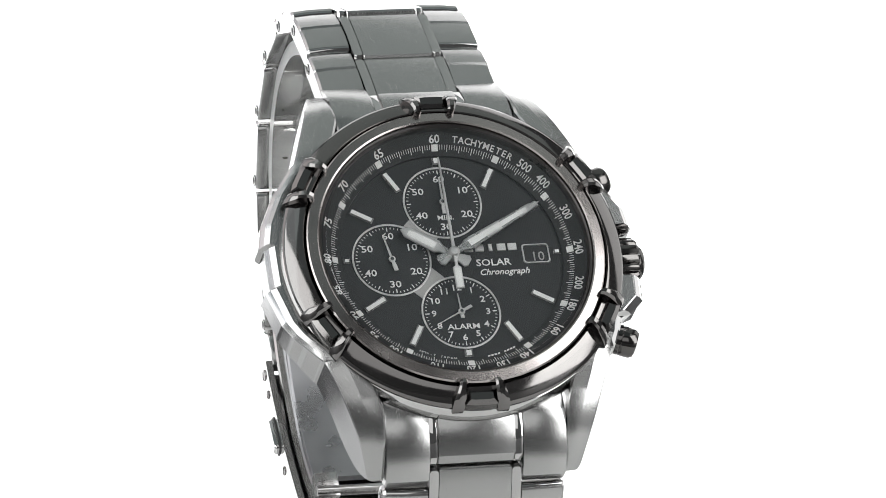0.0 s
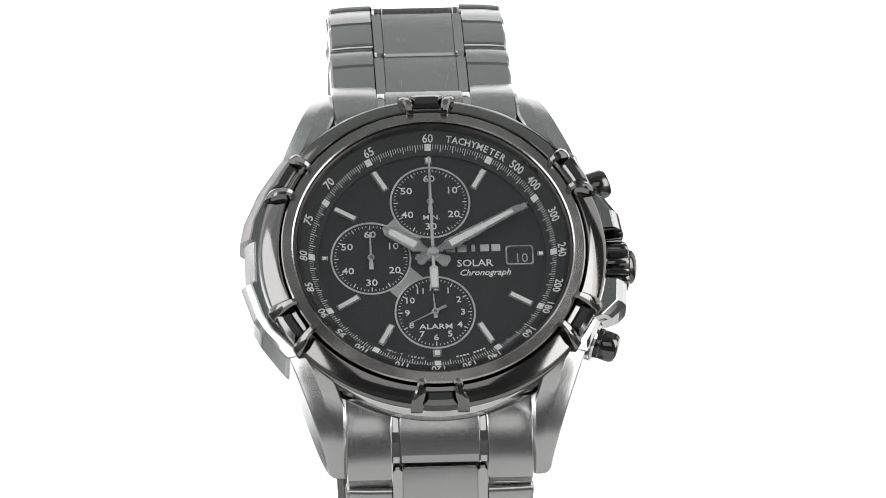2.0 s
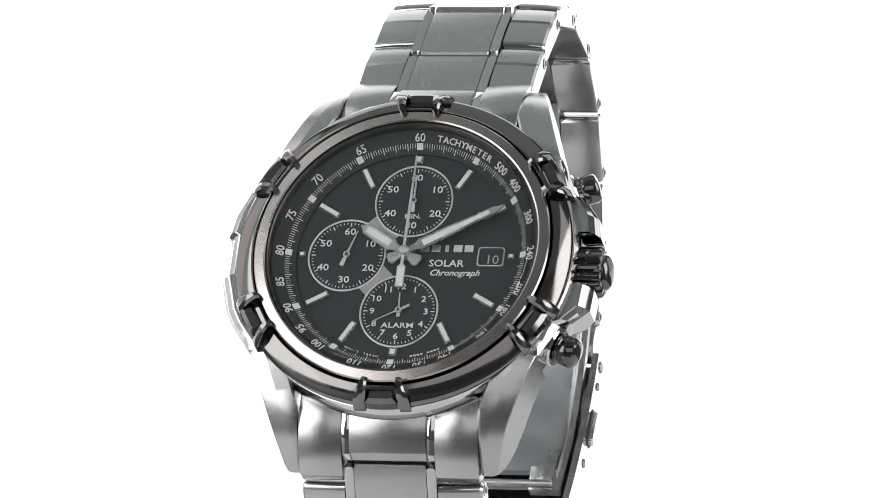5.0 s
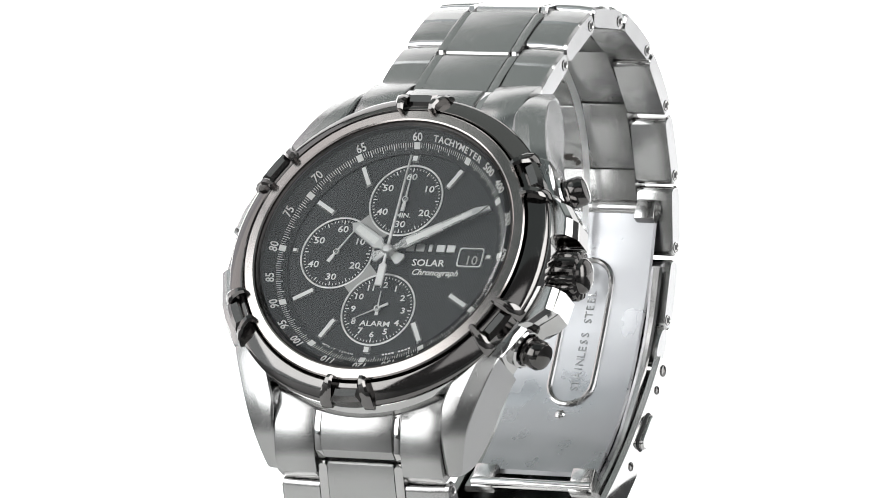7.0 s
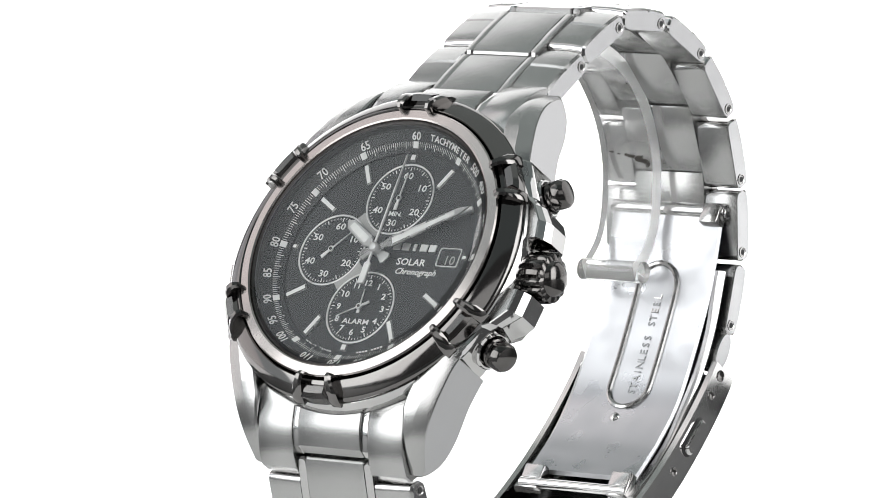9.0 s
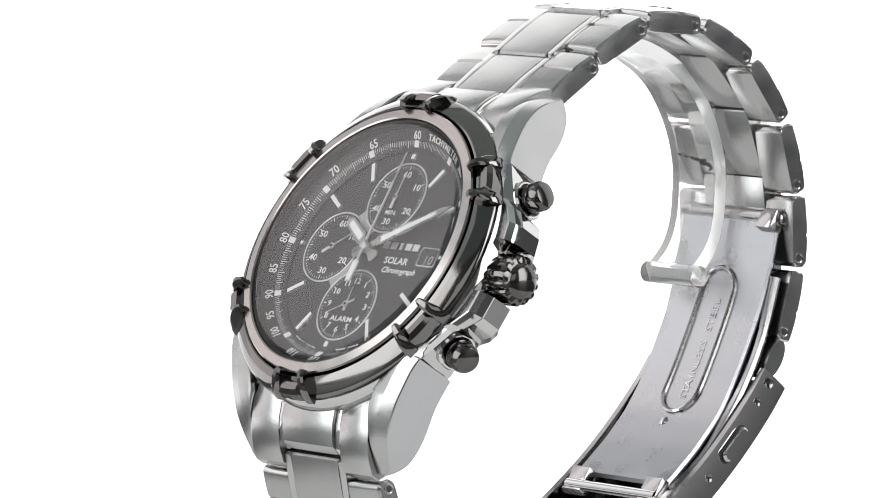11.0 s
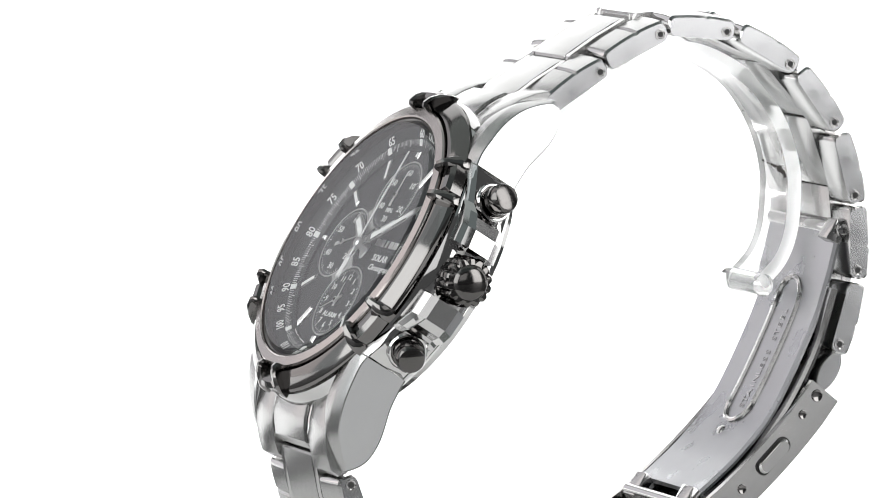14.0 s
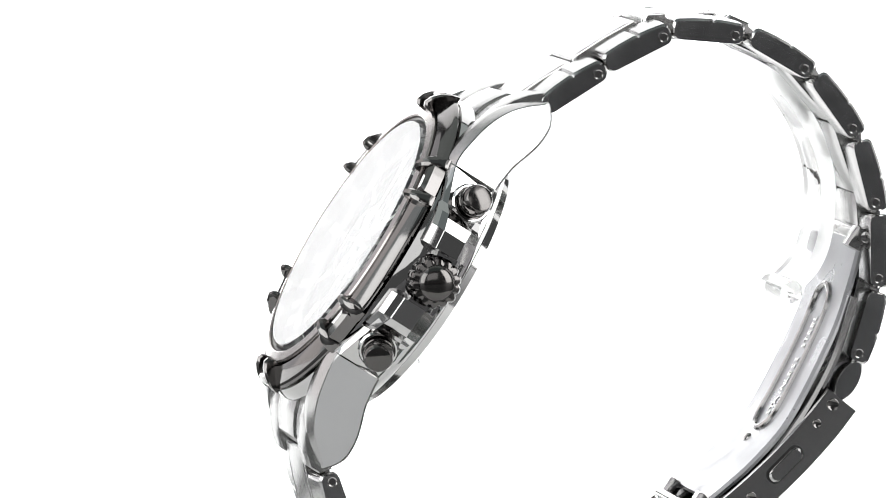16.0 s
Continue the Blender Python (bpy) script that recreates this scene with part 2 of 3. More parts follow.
def lettering(text, height, wide=1.0, shear=0.0, depth=0.03, spacing=1.0, bold=0.0):
    """Letters as a thin mesh, centred on the origin in x, y."""
    cu = bpy.data.curves.new("letters", "FONT")
    cu.body, cu.align_x, cu.align_y = text, "CENTER", "CENTER"
    cu.size, cu.extrude, cu.shear, cu.space_character = height / 0.7, depth, shear, spacing
    cu.offset = bold
    cu.resolution_u = 2
    ob = bpy.data.objects.new("letters", cu)
    scene.collection.objects.link(ob)
    bpy.context.view_layer.update()
    me = bpy.data.meshes.new_from_object(ob.evaluated_get(bpy.context.evaluated_depsgraph_get()))
    bm = bmesh.new()
    bm.from_mesh(me)
    bpy.data.objects.remove(ob)
    bpy.data.curves.remove(cu)
    bpy.data.meshes.remove(me)
    xs, ys = [v.co.x for v in bm.verts], [v.co.y for v in bm.verts]
    cx, cy = (min(xs) + max(xs)) / 2, (min(ys) + max(ys)) / 2
    for v in bm.verts:
        v.co = ((v.co.x - cx) * wide, v.co.y - cy, v.co.z)
    return bm


def interp(table, v):
    table = sorted(table)
    return float(np.interp(v, [a for a, _ in table], [b for _, b in table]))


# ---- the room: a white table that sweeps up into the backdrop ----


def sweep(name, x0, x1, profile, mat, label):
    bm = bmesh.new()
    n = len(profile)
    a = [bm.verts.new((x0, y, z)) for y, z in profile]
    b = [bm.verts.new((x1, y, z)) for y, z in profile]
    for k in range(n - 1):
        bm.faces.new((a[k], b[k], b[k + 1], a[k + 1]))
    bmesh.ops.recalc_face_normals(bm, faces=bm.faces)
    for v in bm.verts:
        v.co /= U
    ob = obj(name, bm, mat, None, label)
    return tagged(ob, category=name, kind="structure")


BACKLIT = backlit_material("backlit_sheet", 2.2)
# Unseen upper sheet: glow that fades with height, added for the steel to mirror.
UPPER_GLOW = backlit_material("upper_sheet_glow", 1.0)
nt = UPPER_GLOW.node_tree
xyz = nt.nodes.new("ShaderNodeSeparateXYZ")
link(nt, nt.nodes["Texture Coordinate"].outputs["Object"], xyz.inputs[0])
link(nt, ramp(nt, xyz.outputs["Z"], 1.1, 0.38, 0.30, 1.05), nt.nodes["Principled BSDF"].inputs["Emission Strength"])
# The table has no lamp under it; its whiteness is emission.
GLOW_TABLE = backlit_material("glowing_table_sheet", 0.95)
# Unseen bench, made dark so that low faces of the watch mirror dark.
ADDED_BENCH = paint("added_dark_bench_top", (0.045, 0.045, 0.047), 0.55)
TURNTABLE = paint("white_turntable_top", (0.8, 0.8, 0.79), 0.5)
arc = [(0.80 + 0.20 * math.sin(radians(a)), 0.20 - 0.20 * math.cos(radians(a))) for a in range(0, 91, 9)]
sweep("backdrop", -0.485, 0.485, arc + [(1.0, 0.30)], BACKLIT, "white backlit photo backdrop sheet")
sweep("backdrop_upper", -0.46, 0.46, [(1.0, 0.302), (0.99, 0.5), (0.95, 0.75), (0.86, 1.0)], UPPER_GLOW, "unseen white upper sheet, fading glow added for reflections")
sweep("table_back", -0.70, 0.70, [(0.09, 0.0), (0.4, 0.0), (0.80, 0.0)], GLOW_TABLE, "white photo table, its light put in as own glow")
sweep("table", -0.70, 0.70, [(-0.36, -0.006), (-0.2, -0.006), (0.0, -0.006), (0.09, -0.006)], ADDED_BENCH, "unseen dark bench before the glowing sheet, added for dark reflections")
tagged(obj("turntable", lathe([(0, -4), (90, -4), (93, -3.5), (94, -2.5), (94, -1), (93, -0.2), (92, 0), (0, 0)], 96), TURNTABLE), "white round motor turntable under the watch", "turntable", kind="structure")


def polish_sides(ob, least=0.75, finish=None, ends=0.0):
    """Finer finish on the faces that look to the side, mirror finish on the rounded ends."""
    ob.data.materials.append(finish or POLISHED)
    ob.data.materials.append(POLISHED)
    for p in ob.data.polygons:
        if abs(p.normal.x) > least:
            p.material_index = 1
        elif ends and abs(p.normal.y) > ends:
            p.material_index = 2


# ---- the watch ----
watch = new("wristwatch")
tagged(watch, "stainless steel chronograph wristwatch with black dial and gunmetal bezel, bracelet closed", "watch")


def eased(table, v, reach=0.8):
    """The table's value at v, with its corners rounded off."""
    return sum(interp(table, v + d * reach) for d in (-1, -0.5, 0, 0.5, 1)) / 5


def flank(side):
    """One side of the case: two lugs with plane outer faces, and the faceted housings between them."""
    lug = [(27.75, 13.2), (27.4, 13.75), (26.9, 14.1), (14.2, 18.8)]
    if side > 0:
        mid = [(14.0, 19.1), (9.4, 21.2), (8.3, 22.9), (6.2, 24.4), (3.75, 24.8), (3.6, 21.6), (-3.6, 21.6), (-3.75, 24.8), (-6.8, 24.6), (-8.8, 22.6), (-9.4, 21.1), (-14.0, 19.1)]
    else:
        mid = [(14.0, 19.1), (10, 22.1), (6, 24.0), (3.2, 24.6), (2.8, 24.0), (-2.8, 24.0), (-3.2, 24.6), (-8, 23.2), (-10, 22.1), (-14.0, 19.1)]
    outer = lug + mid + [(-y, x) for y, x in lug]
    cuts = sorted({y for y, _ in outer} | {0.6 * k for k in range(-46, 47)})
    cuts = [y for y in cuts if abs(y) < 27.72]
    secs = []
    for y in cuts:
        xo = interp(outer, y)
        ay = abs(y)
        xi = math.sqrt(19.2 ** 2 - ay ** 2) if ay < 12 else max(11.9, 15.0 - (ay - 12) * 0.35)
        zt = eased([(0, -0.8), (9, -0.5), (14.3, 0.45), (16, 0.3), (19.8, -0.75), (22, -1.7), (24, -3.0), (25.5, -4.5), (26.5, -5.8), (27.2, -6.9), (27.7, -7.6), (29, -10)], ay)
        zb = eased([(0, -7.9), (12.5, -7.0), (14.3, -6.7), (18, -7.5), (20, -8.4), (22, -9.2), (24, -9.55), (25.5, -9.5), (26.5, -8.9), (27.2, -8.3), (27.7, -8.0), (29, -6)], ay)
        thick = max(0.5, zt - zb)
        on_lug = interp([(12.5, 0), (15.5, 1)], ay)
        bulge = max(0.0, xo - 19.5)
        low = min(0.35 + 0.35 * bulge, thick * 0.3)
        top = min(0.9 + 0.16 * bulge - 0.1 * on_lug, thick * 0.4)
        c = min(1.2 + 0.7 * on_lug, (xo - xi) * 0.6)
        lean = 1.15 if side > 0 and 8.2 < ay < 14.05 else 0.0  # the pusher housings lean in towards the wrist
        pts = [(xi, zb + 0.2), (xi + 0.3, zb), (xo - lean - low * 1.1, zb), (xo - lean, zb + low), (xo, zt - top), (xo - 0.12, zt - top + 0.16),
               (xo - c * 0.45, zt - top * 0.42), (xo - c, zt - 0.08), (xo - c - 0.25, zt), (xi + 0.3, zt), (xi, zt - 0.2)]
        secs.append([(side * x, y, z) for x, z in pts])
    return loft(secs)


case = part("case", lathe([(0, -10.6), (17.5, -10.6), (18.3, -10.2), (18.6, -9.2), (20.2, -8.6), (21.0, -7.8), (21.3, -4.4), (22.2, -3.3), (22.5, -2.6),
                           (22.55, -1.9), (22.4, -0.9), (22.1, -0.15), (21.7, 0.02), (21.0, 0.05), (17.9, -1.2), (17.8, -1.8), (0, -1.8)]), POLISHED, watch, "polished steel middle case")
for s in (1, -1):
    side = part("case_flank", flank(s), STEEL_ALONG, watch, "brushed steel case side with lugs, polished flank", sharp=17)
    polish_sides(side, 0.8, FLANK)
    for p in side.data.polygons:
        if s > 0 and abs(p.center.y) < 13.9 * U and (abs(p.normal.x) > 0.45 or abs(p.normal.y) > 0.5):
            p.material_index = 2

# bezel: dark outer ring, brushed warm inner ring, fine grooves
part("bezel", lathe([(21.2, 0.02), (21.75, 0.1), (22.1, 0.25), (22.2, 0.45), (22.1, 0.75), (21.75, 1.05), (20.9, 1.6), (20.2, 1.98), (19.86, 2.08), (19.7, 1.95), (19.62, 1.2), (18, 0.0), (21.2, 0.02)], 160),
     GUNMETAL, watch, "dark gunmetal bezel ring")
part("bezel_ring", lathe([(19.45, 1.3), (19.42, 2.25), (19.25, 2.45), (18.1, 2.66), (17.9, 2.55), (17.85, 1.6), (18.4, 1.0), (19.45, 1.3)], 160), BRONZE, watch, "brushed warm grey inner bezel ring")
part("bezel_lip", lathe([(17.92, 1.2), (17.9, 2.2), (17.7, 2.35), (17.45, 2.15), (17.4, 1.0), (17.92, 1.2)], 160), LIP, watch, "polished dark lip round the crystal")


def claw_parts(angle):
    m = Matrix.Rotation(radians(-angle), 4, "Z")
    plate_out = [(-2.0, 20.2), (2.0, 20.2), (2.1, 22.15), (1.0, 22.3), (-1.0, 22.3), (-2.1, 22.15)]
    body = part("bezel_claw", turned(prism(plate_out, 0.12, 2.3, 0.55), m), GUNMETAL, watch, "raised gunmetal claw on the bezel")
    for s in (-1, 1):
        secs = []
        for r, x, w, z in ((19.0, 2.2, 0.28, 2.7), (19.2, 2.22, 0.45, 3.35), (19.8, 2.3, 0.52, 3.6), (20.7, 2.5, 0.64, 3.25), (21.6, 2.8, 0.8, 2.4), (22.25, 2.95, 0.8, 1.45), (22.5, 3.0, 0.7, 0.6)):
            secs.append([(s * (x - w), r, 0.1), (s * (x + w), r, 0.1), (s * (x + w), r, z - 0.35), (s * (x + w * 0.5), r, z), (s * (x - w * 0.5), r, z), (s * (x - w), r, z - 0.35)])
        part("prong", turned(loft(secs), m), GUNMETAL, body, "polished dark prong")
    return body


for a in range(0, 360, 60):
    claw_parts(a)

# crystal
cry = part("crystal", lathe([(0, 2.78), (16.95, 2.78), (17.25, 2.42), (17.42, 1.9)], 128), CRYSTAL, watch, "flat clear mineral crystal")
cry.visible_shadow = False

# dial, chapter ring with tachymeter
dial = part("dial", lathe([(0, -0.8), (15.0, -0.8), (15.0, -1.1), (0, -1.1)], 96), DIAL, watch, "black pinstriped dial")
S0, S1 = (14.6, -0.42), (17.4, 0.95)
SLOPE = math.degrees(math.atan2(S1[1] - S0[1], S1[0] - S0[0]))


def ring_z(r):
    return S0[1] + (r - S0[0]) * (S1[1] - S0[1]) / (S1[0] - S0[0])


chapter = part("chapter_ring", lathe([(14.6, -0.9), S0, S1, (17.5, 1.0), (17.6, -0.9)], 128), BLACK, watch, "black sloping tachymeter ring")


def on_ring(angle, r, lift=0.03, flip=0):
    """Place on the ring at a clock angle in degrees, its y outward."""
    return Matrix.Rotation(radians(-angle), 4, "Z") @ at(0, r, ring_z(r) + lift, SLOPE, 0, flip)


ticks = bmesh.new()
for k in range(300):
    if k % 25 in (0, 1, 24):
        continue
    long = k % 5 == 0
    r0, r1, w = (15.02, 15.85, 0.045) if long else (15.30, 15.85, 0.032)
    m = Matrix.Rotation(-2 * math.pi * k / 300, 4, "Z")
    vs = [ticks.verts.new(m @ Vector((x, r, ring_z(r) + 0.03))) for x, r in ((-w, r0), (w, r0), (w, r1), (-w, r1))]
    ticks.faces.new(vs)
o = part("tick_marks", ticks, WHITE, chapter, "fine white scale ticks", False)
o["kind"] = "stuff"
for k in range(12):
    part("square_mark", box(-0.42, 0.42, -0.45, 0.45, -0.05, 0.06, 0.02), LUME, chapter, m=on_ring(30 * k, 15.5, 0.02))
for txt, a in (("60", 0), ("65", 332.3), ("70", 308.6), ("75", 288), ("80", 270), ("85", 254.1), ("90", 240), ("95", 227.4), ("100", 216), ("110", 196.4), ("120", 180),
               ("130", 166.2), ("140", 154.3), ("160", 135), ("180", 120), ("200", 108), ("240", 90), ("300", 72), ("400", 54), ("500", 43.2)):
    part("numeral", lettering(txt, 1.1, 0.92 if len(txt) < 3 else 0.84, bold=0.02), WHITE, chapter, "white numerals %s" % txt, False, on_ring(a, 16.55))
for i, ch in enumerate("TACHYMETER"):
    part("letter", lettering(ch, 0.86, 0.95, bold=0.02), WHITE, chapter, "", False, on_ring(9.4 + i * 2.9, 16.55))

# hour marks
for k in range(12):
    m = Matrix.Rotation(radians(-30 * k), 4, "Z")
    if k == 9 or k == 3:
        r0, r1, w = 13.4, 14.3, 0.36
    elif k == 0 or k == 6:
        r0, r1, w = 13.3, 14.4, 0.55
    else:
        r0, r1, w = 11.1, 14.35, 0.45
    bar = prism([(-w, r0), (w, r0), (w, r1), (-w, r1)], -0.8, -0.30, 0.16)
    idx = part("hour_mark", turned(bar, m), BRIGHT, dial, "silver hour bar", False)
    part("lume_strip", turned(box(-w * 0.6, w * 0.6, r0 + 0.2, r1 - 0.2, -0.31, -0.285), m), LUME, idx, "pale lume strip", False)

# sub-dials


def numerals(cx, cy, items, r, h, parent):
    for txt, a in items:
        part("numeral", lettering(txt, h, 1.2, bold=0.012), WHITE, parent, "white numerals %s" % txt, False,
             at(r * math.sin(radians(a)), r * math.cos(radians(a)), 0.03))


def subdial(cx, cy, items, steps, h, r_num):
    base = part("subdial", lathe([(0, 0), (4.92, 0), (4.92, -0.05), (0, -0.05)], 64), SUBDIAL, watch, "black ring-turned sub-dial", m=at(cx, cy, -0.772))
    part("subdial_ring", lathe([(4.95, -0.04), (4.95, 0.09), (5.07, 0.12), (5.18, 0.09), (5.18, -0.04)], 72), SILVER, base, "thin silver rim")
    bm = bmesh.new()
    for k in range(60):
        m = Matrix.Rotation(-2 * math.pi * k / 60, 4, "Z")
        r0, w = (4.15, 0.07) if k % steps == 0 else (4.45, 0.05)
        bm.faces.new([bm.verts.new(m @ Vector((x, r, 0.02))) for x, r in ((-w, r0), (w, r0), (w, 4.7), (-w, 4.7))])
    o = part("tick_marks", bm, WHITE, base, "", False)
    o["kind"] = "stuff"
    numerals(cx, cy, items, r_num, h, base)
    part("pinion", lathe([(0, 0.62), (0.2, 0.6), (0.26, 0.5), (0.26, 0)], 16), POLISHED, base)
    return base


def small_hand(base, angle, length, tail, w, z=0.3):
    out = [(-w * 0.55, 0), (-w, -tail * 0.5), (-w, -tail), (w, -tail), (w, -tail * 0.5), (w * 0.55, 0), (w * 0.3, length), (-w * 0.3, length)]
    return part("small_hand", turned(join(prism(out, z, z + 0.1, 0.03), lathe([(0, z + 0.16), (0.42, z + 0.16), (0.46, z), (0, z)], 20)), Matrix.Rotation(radians(-angle), 4, "Z")), SILVER, base, "slim silver sub-dial hand", False)


for c0, c1, a0 in (((-7.9, 0), (0, 7.9), 45), ((-7.9, 0), (0, -7.9), -45)):
    k = 1 if a0 > 0 else -1
    one = [(c0[0] + 5.16 * math.cos(radians(a0 + d)), c0[1] + 5.16 * math.sin(radians(a0 + d))) for d in (-30, -20, -10, 0, 10, 20)]
    two = [(c1[0] + 5.16 * math.cos(radians(a0 + 180 + d)), c1[1] + 5.16 * math.sin(radians(a0 + 180 + d))) for d in ((-20, -10, 0, 10, 20, 30) if k > 0 else (-20, -10, 0, 10, 20, 30))]
    if k < 0:
        one = [(x, -y) for x, y in [(c0[0] + 5.16 * math.cos(radians(45 + d)), 5.16 * math.sin(radians(45 + d))) for d in (-30, -20, -10, 0, 10, 20)]]
        two = [(x, -y) for x, y in [(5.16 * math.cos(radians(225 + d)), 7.9 + 5.16 * math.sin(radians(225 + d))) for d in (-20, -10, 0, 10, 20, 30)]]
    part("subdial_web", prism(one + two, -0.8, -0.70), SILVER_PRINT, dial, "silver web between the sub-dials", False)

sixty = [("60", 0), ("10", 60), ("20", 120), ("30", 180), ("40", 240), ("50", 300)]
top = subdial(0, 7.9, sixty, 5, 0.92, 3.45)
small_hand(top, 0, 3.6, 1.7, 0.28)
part("word", lettering("MIN.", 0.66, 1.15, bold=0.01), WHITE, top, "white word MIN.", False, at(0.1, -2.15, 0.03))
left = subdial(-7.9, 0, sixty, 5, 0.92, 3.45)
running = small_hand(left, 0, 3.6, 1.7, 0.28)
low = subdial(0, -7.9, [(str(k if k else 12), 30 * k) for k in range(12)], 5, 0.82, 3.55)
small_hand(low, -3, 2.6, 0.9, 0.24, 0.22)
small_hand(low, 243, 3.5, 1.6, 0.2, 0.36)
part("word", lettering("ALARM", 0.72, 1.3, bold=0.01), WHITE, low, "white word ALARM", False, at(0, -2.0, 0.03))

# printing on the dial
part("word", lettering("SOLAR", 0.95, 1.12, bold=0.012), WHITE, dial, "white word SOLAR", False, at(5.4, -0.95, -0.77))
part("word", lettering("Chronograph", 0.85, 1.0, 0.35, bold=0.014), WHITE, dial, "white slanted word Chronograph", False, at(6.7, -2.45, -0.77))
for i in range(5):  # applied silver maker's mark, as plain blocks
    x = 2.35 + i * 1.45
    w = 0.25 if i == 2 else 0.58
    part("maker_mark", box(x - w, x + w, 0.62, 1.62, -0.8, -0.62, 0.05), SILVER, dial, "plain silver block of the maker's mark", False)
for i, ch in enumerate("MOV'T JAPAN"):
    if ch != " ":
        part("letter", lettering(ch, 0.36, 1.15), WHITE, chapter, "", False, Matrix.Rotation(radians(-(205 - i * 1.75)), 4, "Z") @ at(0, 14.72, -0.33, SLOPE, 0, 180))
for i in range(9):
    if i != 4:
        part("print_bar", box(-0.16, 0.16, -0.16, 0.16, 0, 0.02), WHITE, chapter, "", False, Matrix.Rotation(radians(-(170 - i * 1.75)), 4, "Z") @ at(0, 14.72, -0.34, SLOPE, 0, 180))

# date window
rim = [(1.75 * sx - sx * (0.35 - 0.35 * math.cos(a)), 1.35 * sy - sy * (0.35 - 0.35 * math.sin(a))) for sx, sy, aa in ((1, 1, (0, 45, 90)), (-1, 1, (90, 45, 0)), (-1, -1, (0, 45, 90)), (1, -1, (90, 45, 0))) for a in [radians(q) for q in aa]]
bm = bmesh.new()
outer = [bm.verts.new((x, y, 0.16)) for x, y in rim]
inner = [bm.verts.new((x * 0.92, y * 0.90, 0.16)) for x, y in rim]
innerb = [bm.verts.new((x * 0.91, y * 0.89, 0.0)) for x, y in rim]
outerb = [bm.verts.new((x * 1.03, y * 1.03, 0.0)) for x, y in rim]
for ra, rb in ((outerb, outer), (outer, inner), (inner, innerb)):
    for k in range(len(rim)):
        bm.faces.new((ra[k], ra[(k + 1) % len(rim)], rb[(k + 1) % len(rim)], rb[k]))
bmesh.ops.recalc_face_normals(bm, faces=bm.faces)
date = part("date_window", bm, SILVER, dial, "silver framed date window", False, at(11.15, 0, -0.8))
part("date_disc", box(-1.5, 1.5, -1.13, 1.13, 0.0, 0.03), BLACK, date, "black date disc", False)
part("numeral", lettering("10", 1.3, 1.0), SILVER_PRINT, date, "pale date numerals 10", False, at(0.35, -0.38, 0.05))


# hands
def hand(name, angle, out, z, mat, strip=None, label=""):
    m = Matrix.Rotation(radians(-angle), 4, "Z")
    h = part(name, turned(prism(out, z, z + 0.2, 0.08), m), mat, watch, label, False)
    if strip:
        part("lume_strip", turned(prism(strip, z + 0.19, z + 0.215), m), LUME, h, "pale lume strip", False)
    return h


hand("hour_hand", 302, [(-0.55, -2.4), (-0.9, -2.0), (-0.35, 0), (-0.55, 1.6), (-0.95, 2.3), (-0.78, 6.6), (0, 7.5), (0.78, 6.6), (0.95, 2.3), (0.55, 1.6), (0.35, 0), (0.9, -2.0), (0.55, -2.4)],
     0.0, HANDS, [(-0.5, 2.5), (-0.42, 6.4), (0.42, 6.4), (0.5, 2.5)], "broad silver hour hand with pale lume")
hand("minute_hand", 61.0, [(-0.5, -2.4), (-0.85, -2.0), (-0.35, 0), (-0.5, 1.6), (-0.85, 2.4), (-0.52, 12.6), (0, 14.3), (0.52, 12.6), (0.85, 2.4), (0.5, 1.6), (0.35, 0), (0.85, -2.0), (0.5, -2.4)],
     0.4, HANDS, [(-0.45, 2.6), (-0.26, 12.0), (0.26, 12.0), (0.45, 2.6)], "long silver minute hand with pale lume")
hand("seconds_hand", 0.0, [(-0.2, -2.0), (-0.55, -2.3), (-0.55, -5.3), (0.55, -5.3), (0.55, -2.3), (0.2, -2.0), (0.22, 0), (0.12, 13.7), (-0.12, 13.7), (-0.22, 0)],
     0.85, SILVER, [(-0.38, -5.1), (-0.38, -2.5), (0.38, -2.5), (0.38, -5.1)], "thin silver seconds hand with counterweight")
part("hand_cap", lathe([(0, 1.3), (0.5, 1.25), (0.72, 1.05), (0.75, -0.7)], 32), SILVER, watch, "polished cap on the hand stack")

# crown and pushers
ALONG_X = Matrix.Rotation(radians(90), 4, "Y")


def crown():
    n, secs = 96, []
    for z, r, k in ((0, 2.2, 0), (0.6, 2.2, 0), (0.7, 3.0, 1), (1.1, 3.3, 1), (3.6, 3.3, 1), (4.0, 3.05, 1), (4.15, 2.6, 0.5), (4.2, 2.35, 0), (4.6, 2.2, 0), (4.95, 1.75, 0), (5.2, 1.0, 0), (5.26, 0.2, 0)):
        secs.append([((r - k * 0.36 * (0.5 + 0.5 * math.cos(14 * 2 * math.pi * i / n)) ** 3) * math.cos(2 * math.pi * i / n), (r - k * 0.36 * (0.5 + 0.5 * math.cos(14 * 2 * math.pi * i / n)) ** 3) * math.sin(2 * math.pi * i / n), z) for i in range(n)])
    return loft(secs)


part("crown", turned(crown(), at(21.2, 0, -4.8) @ ALONG_X), DARK, watch, "fluted dark domed crown")
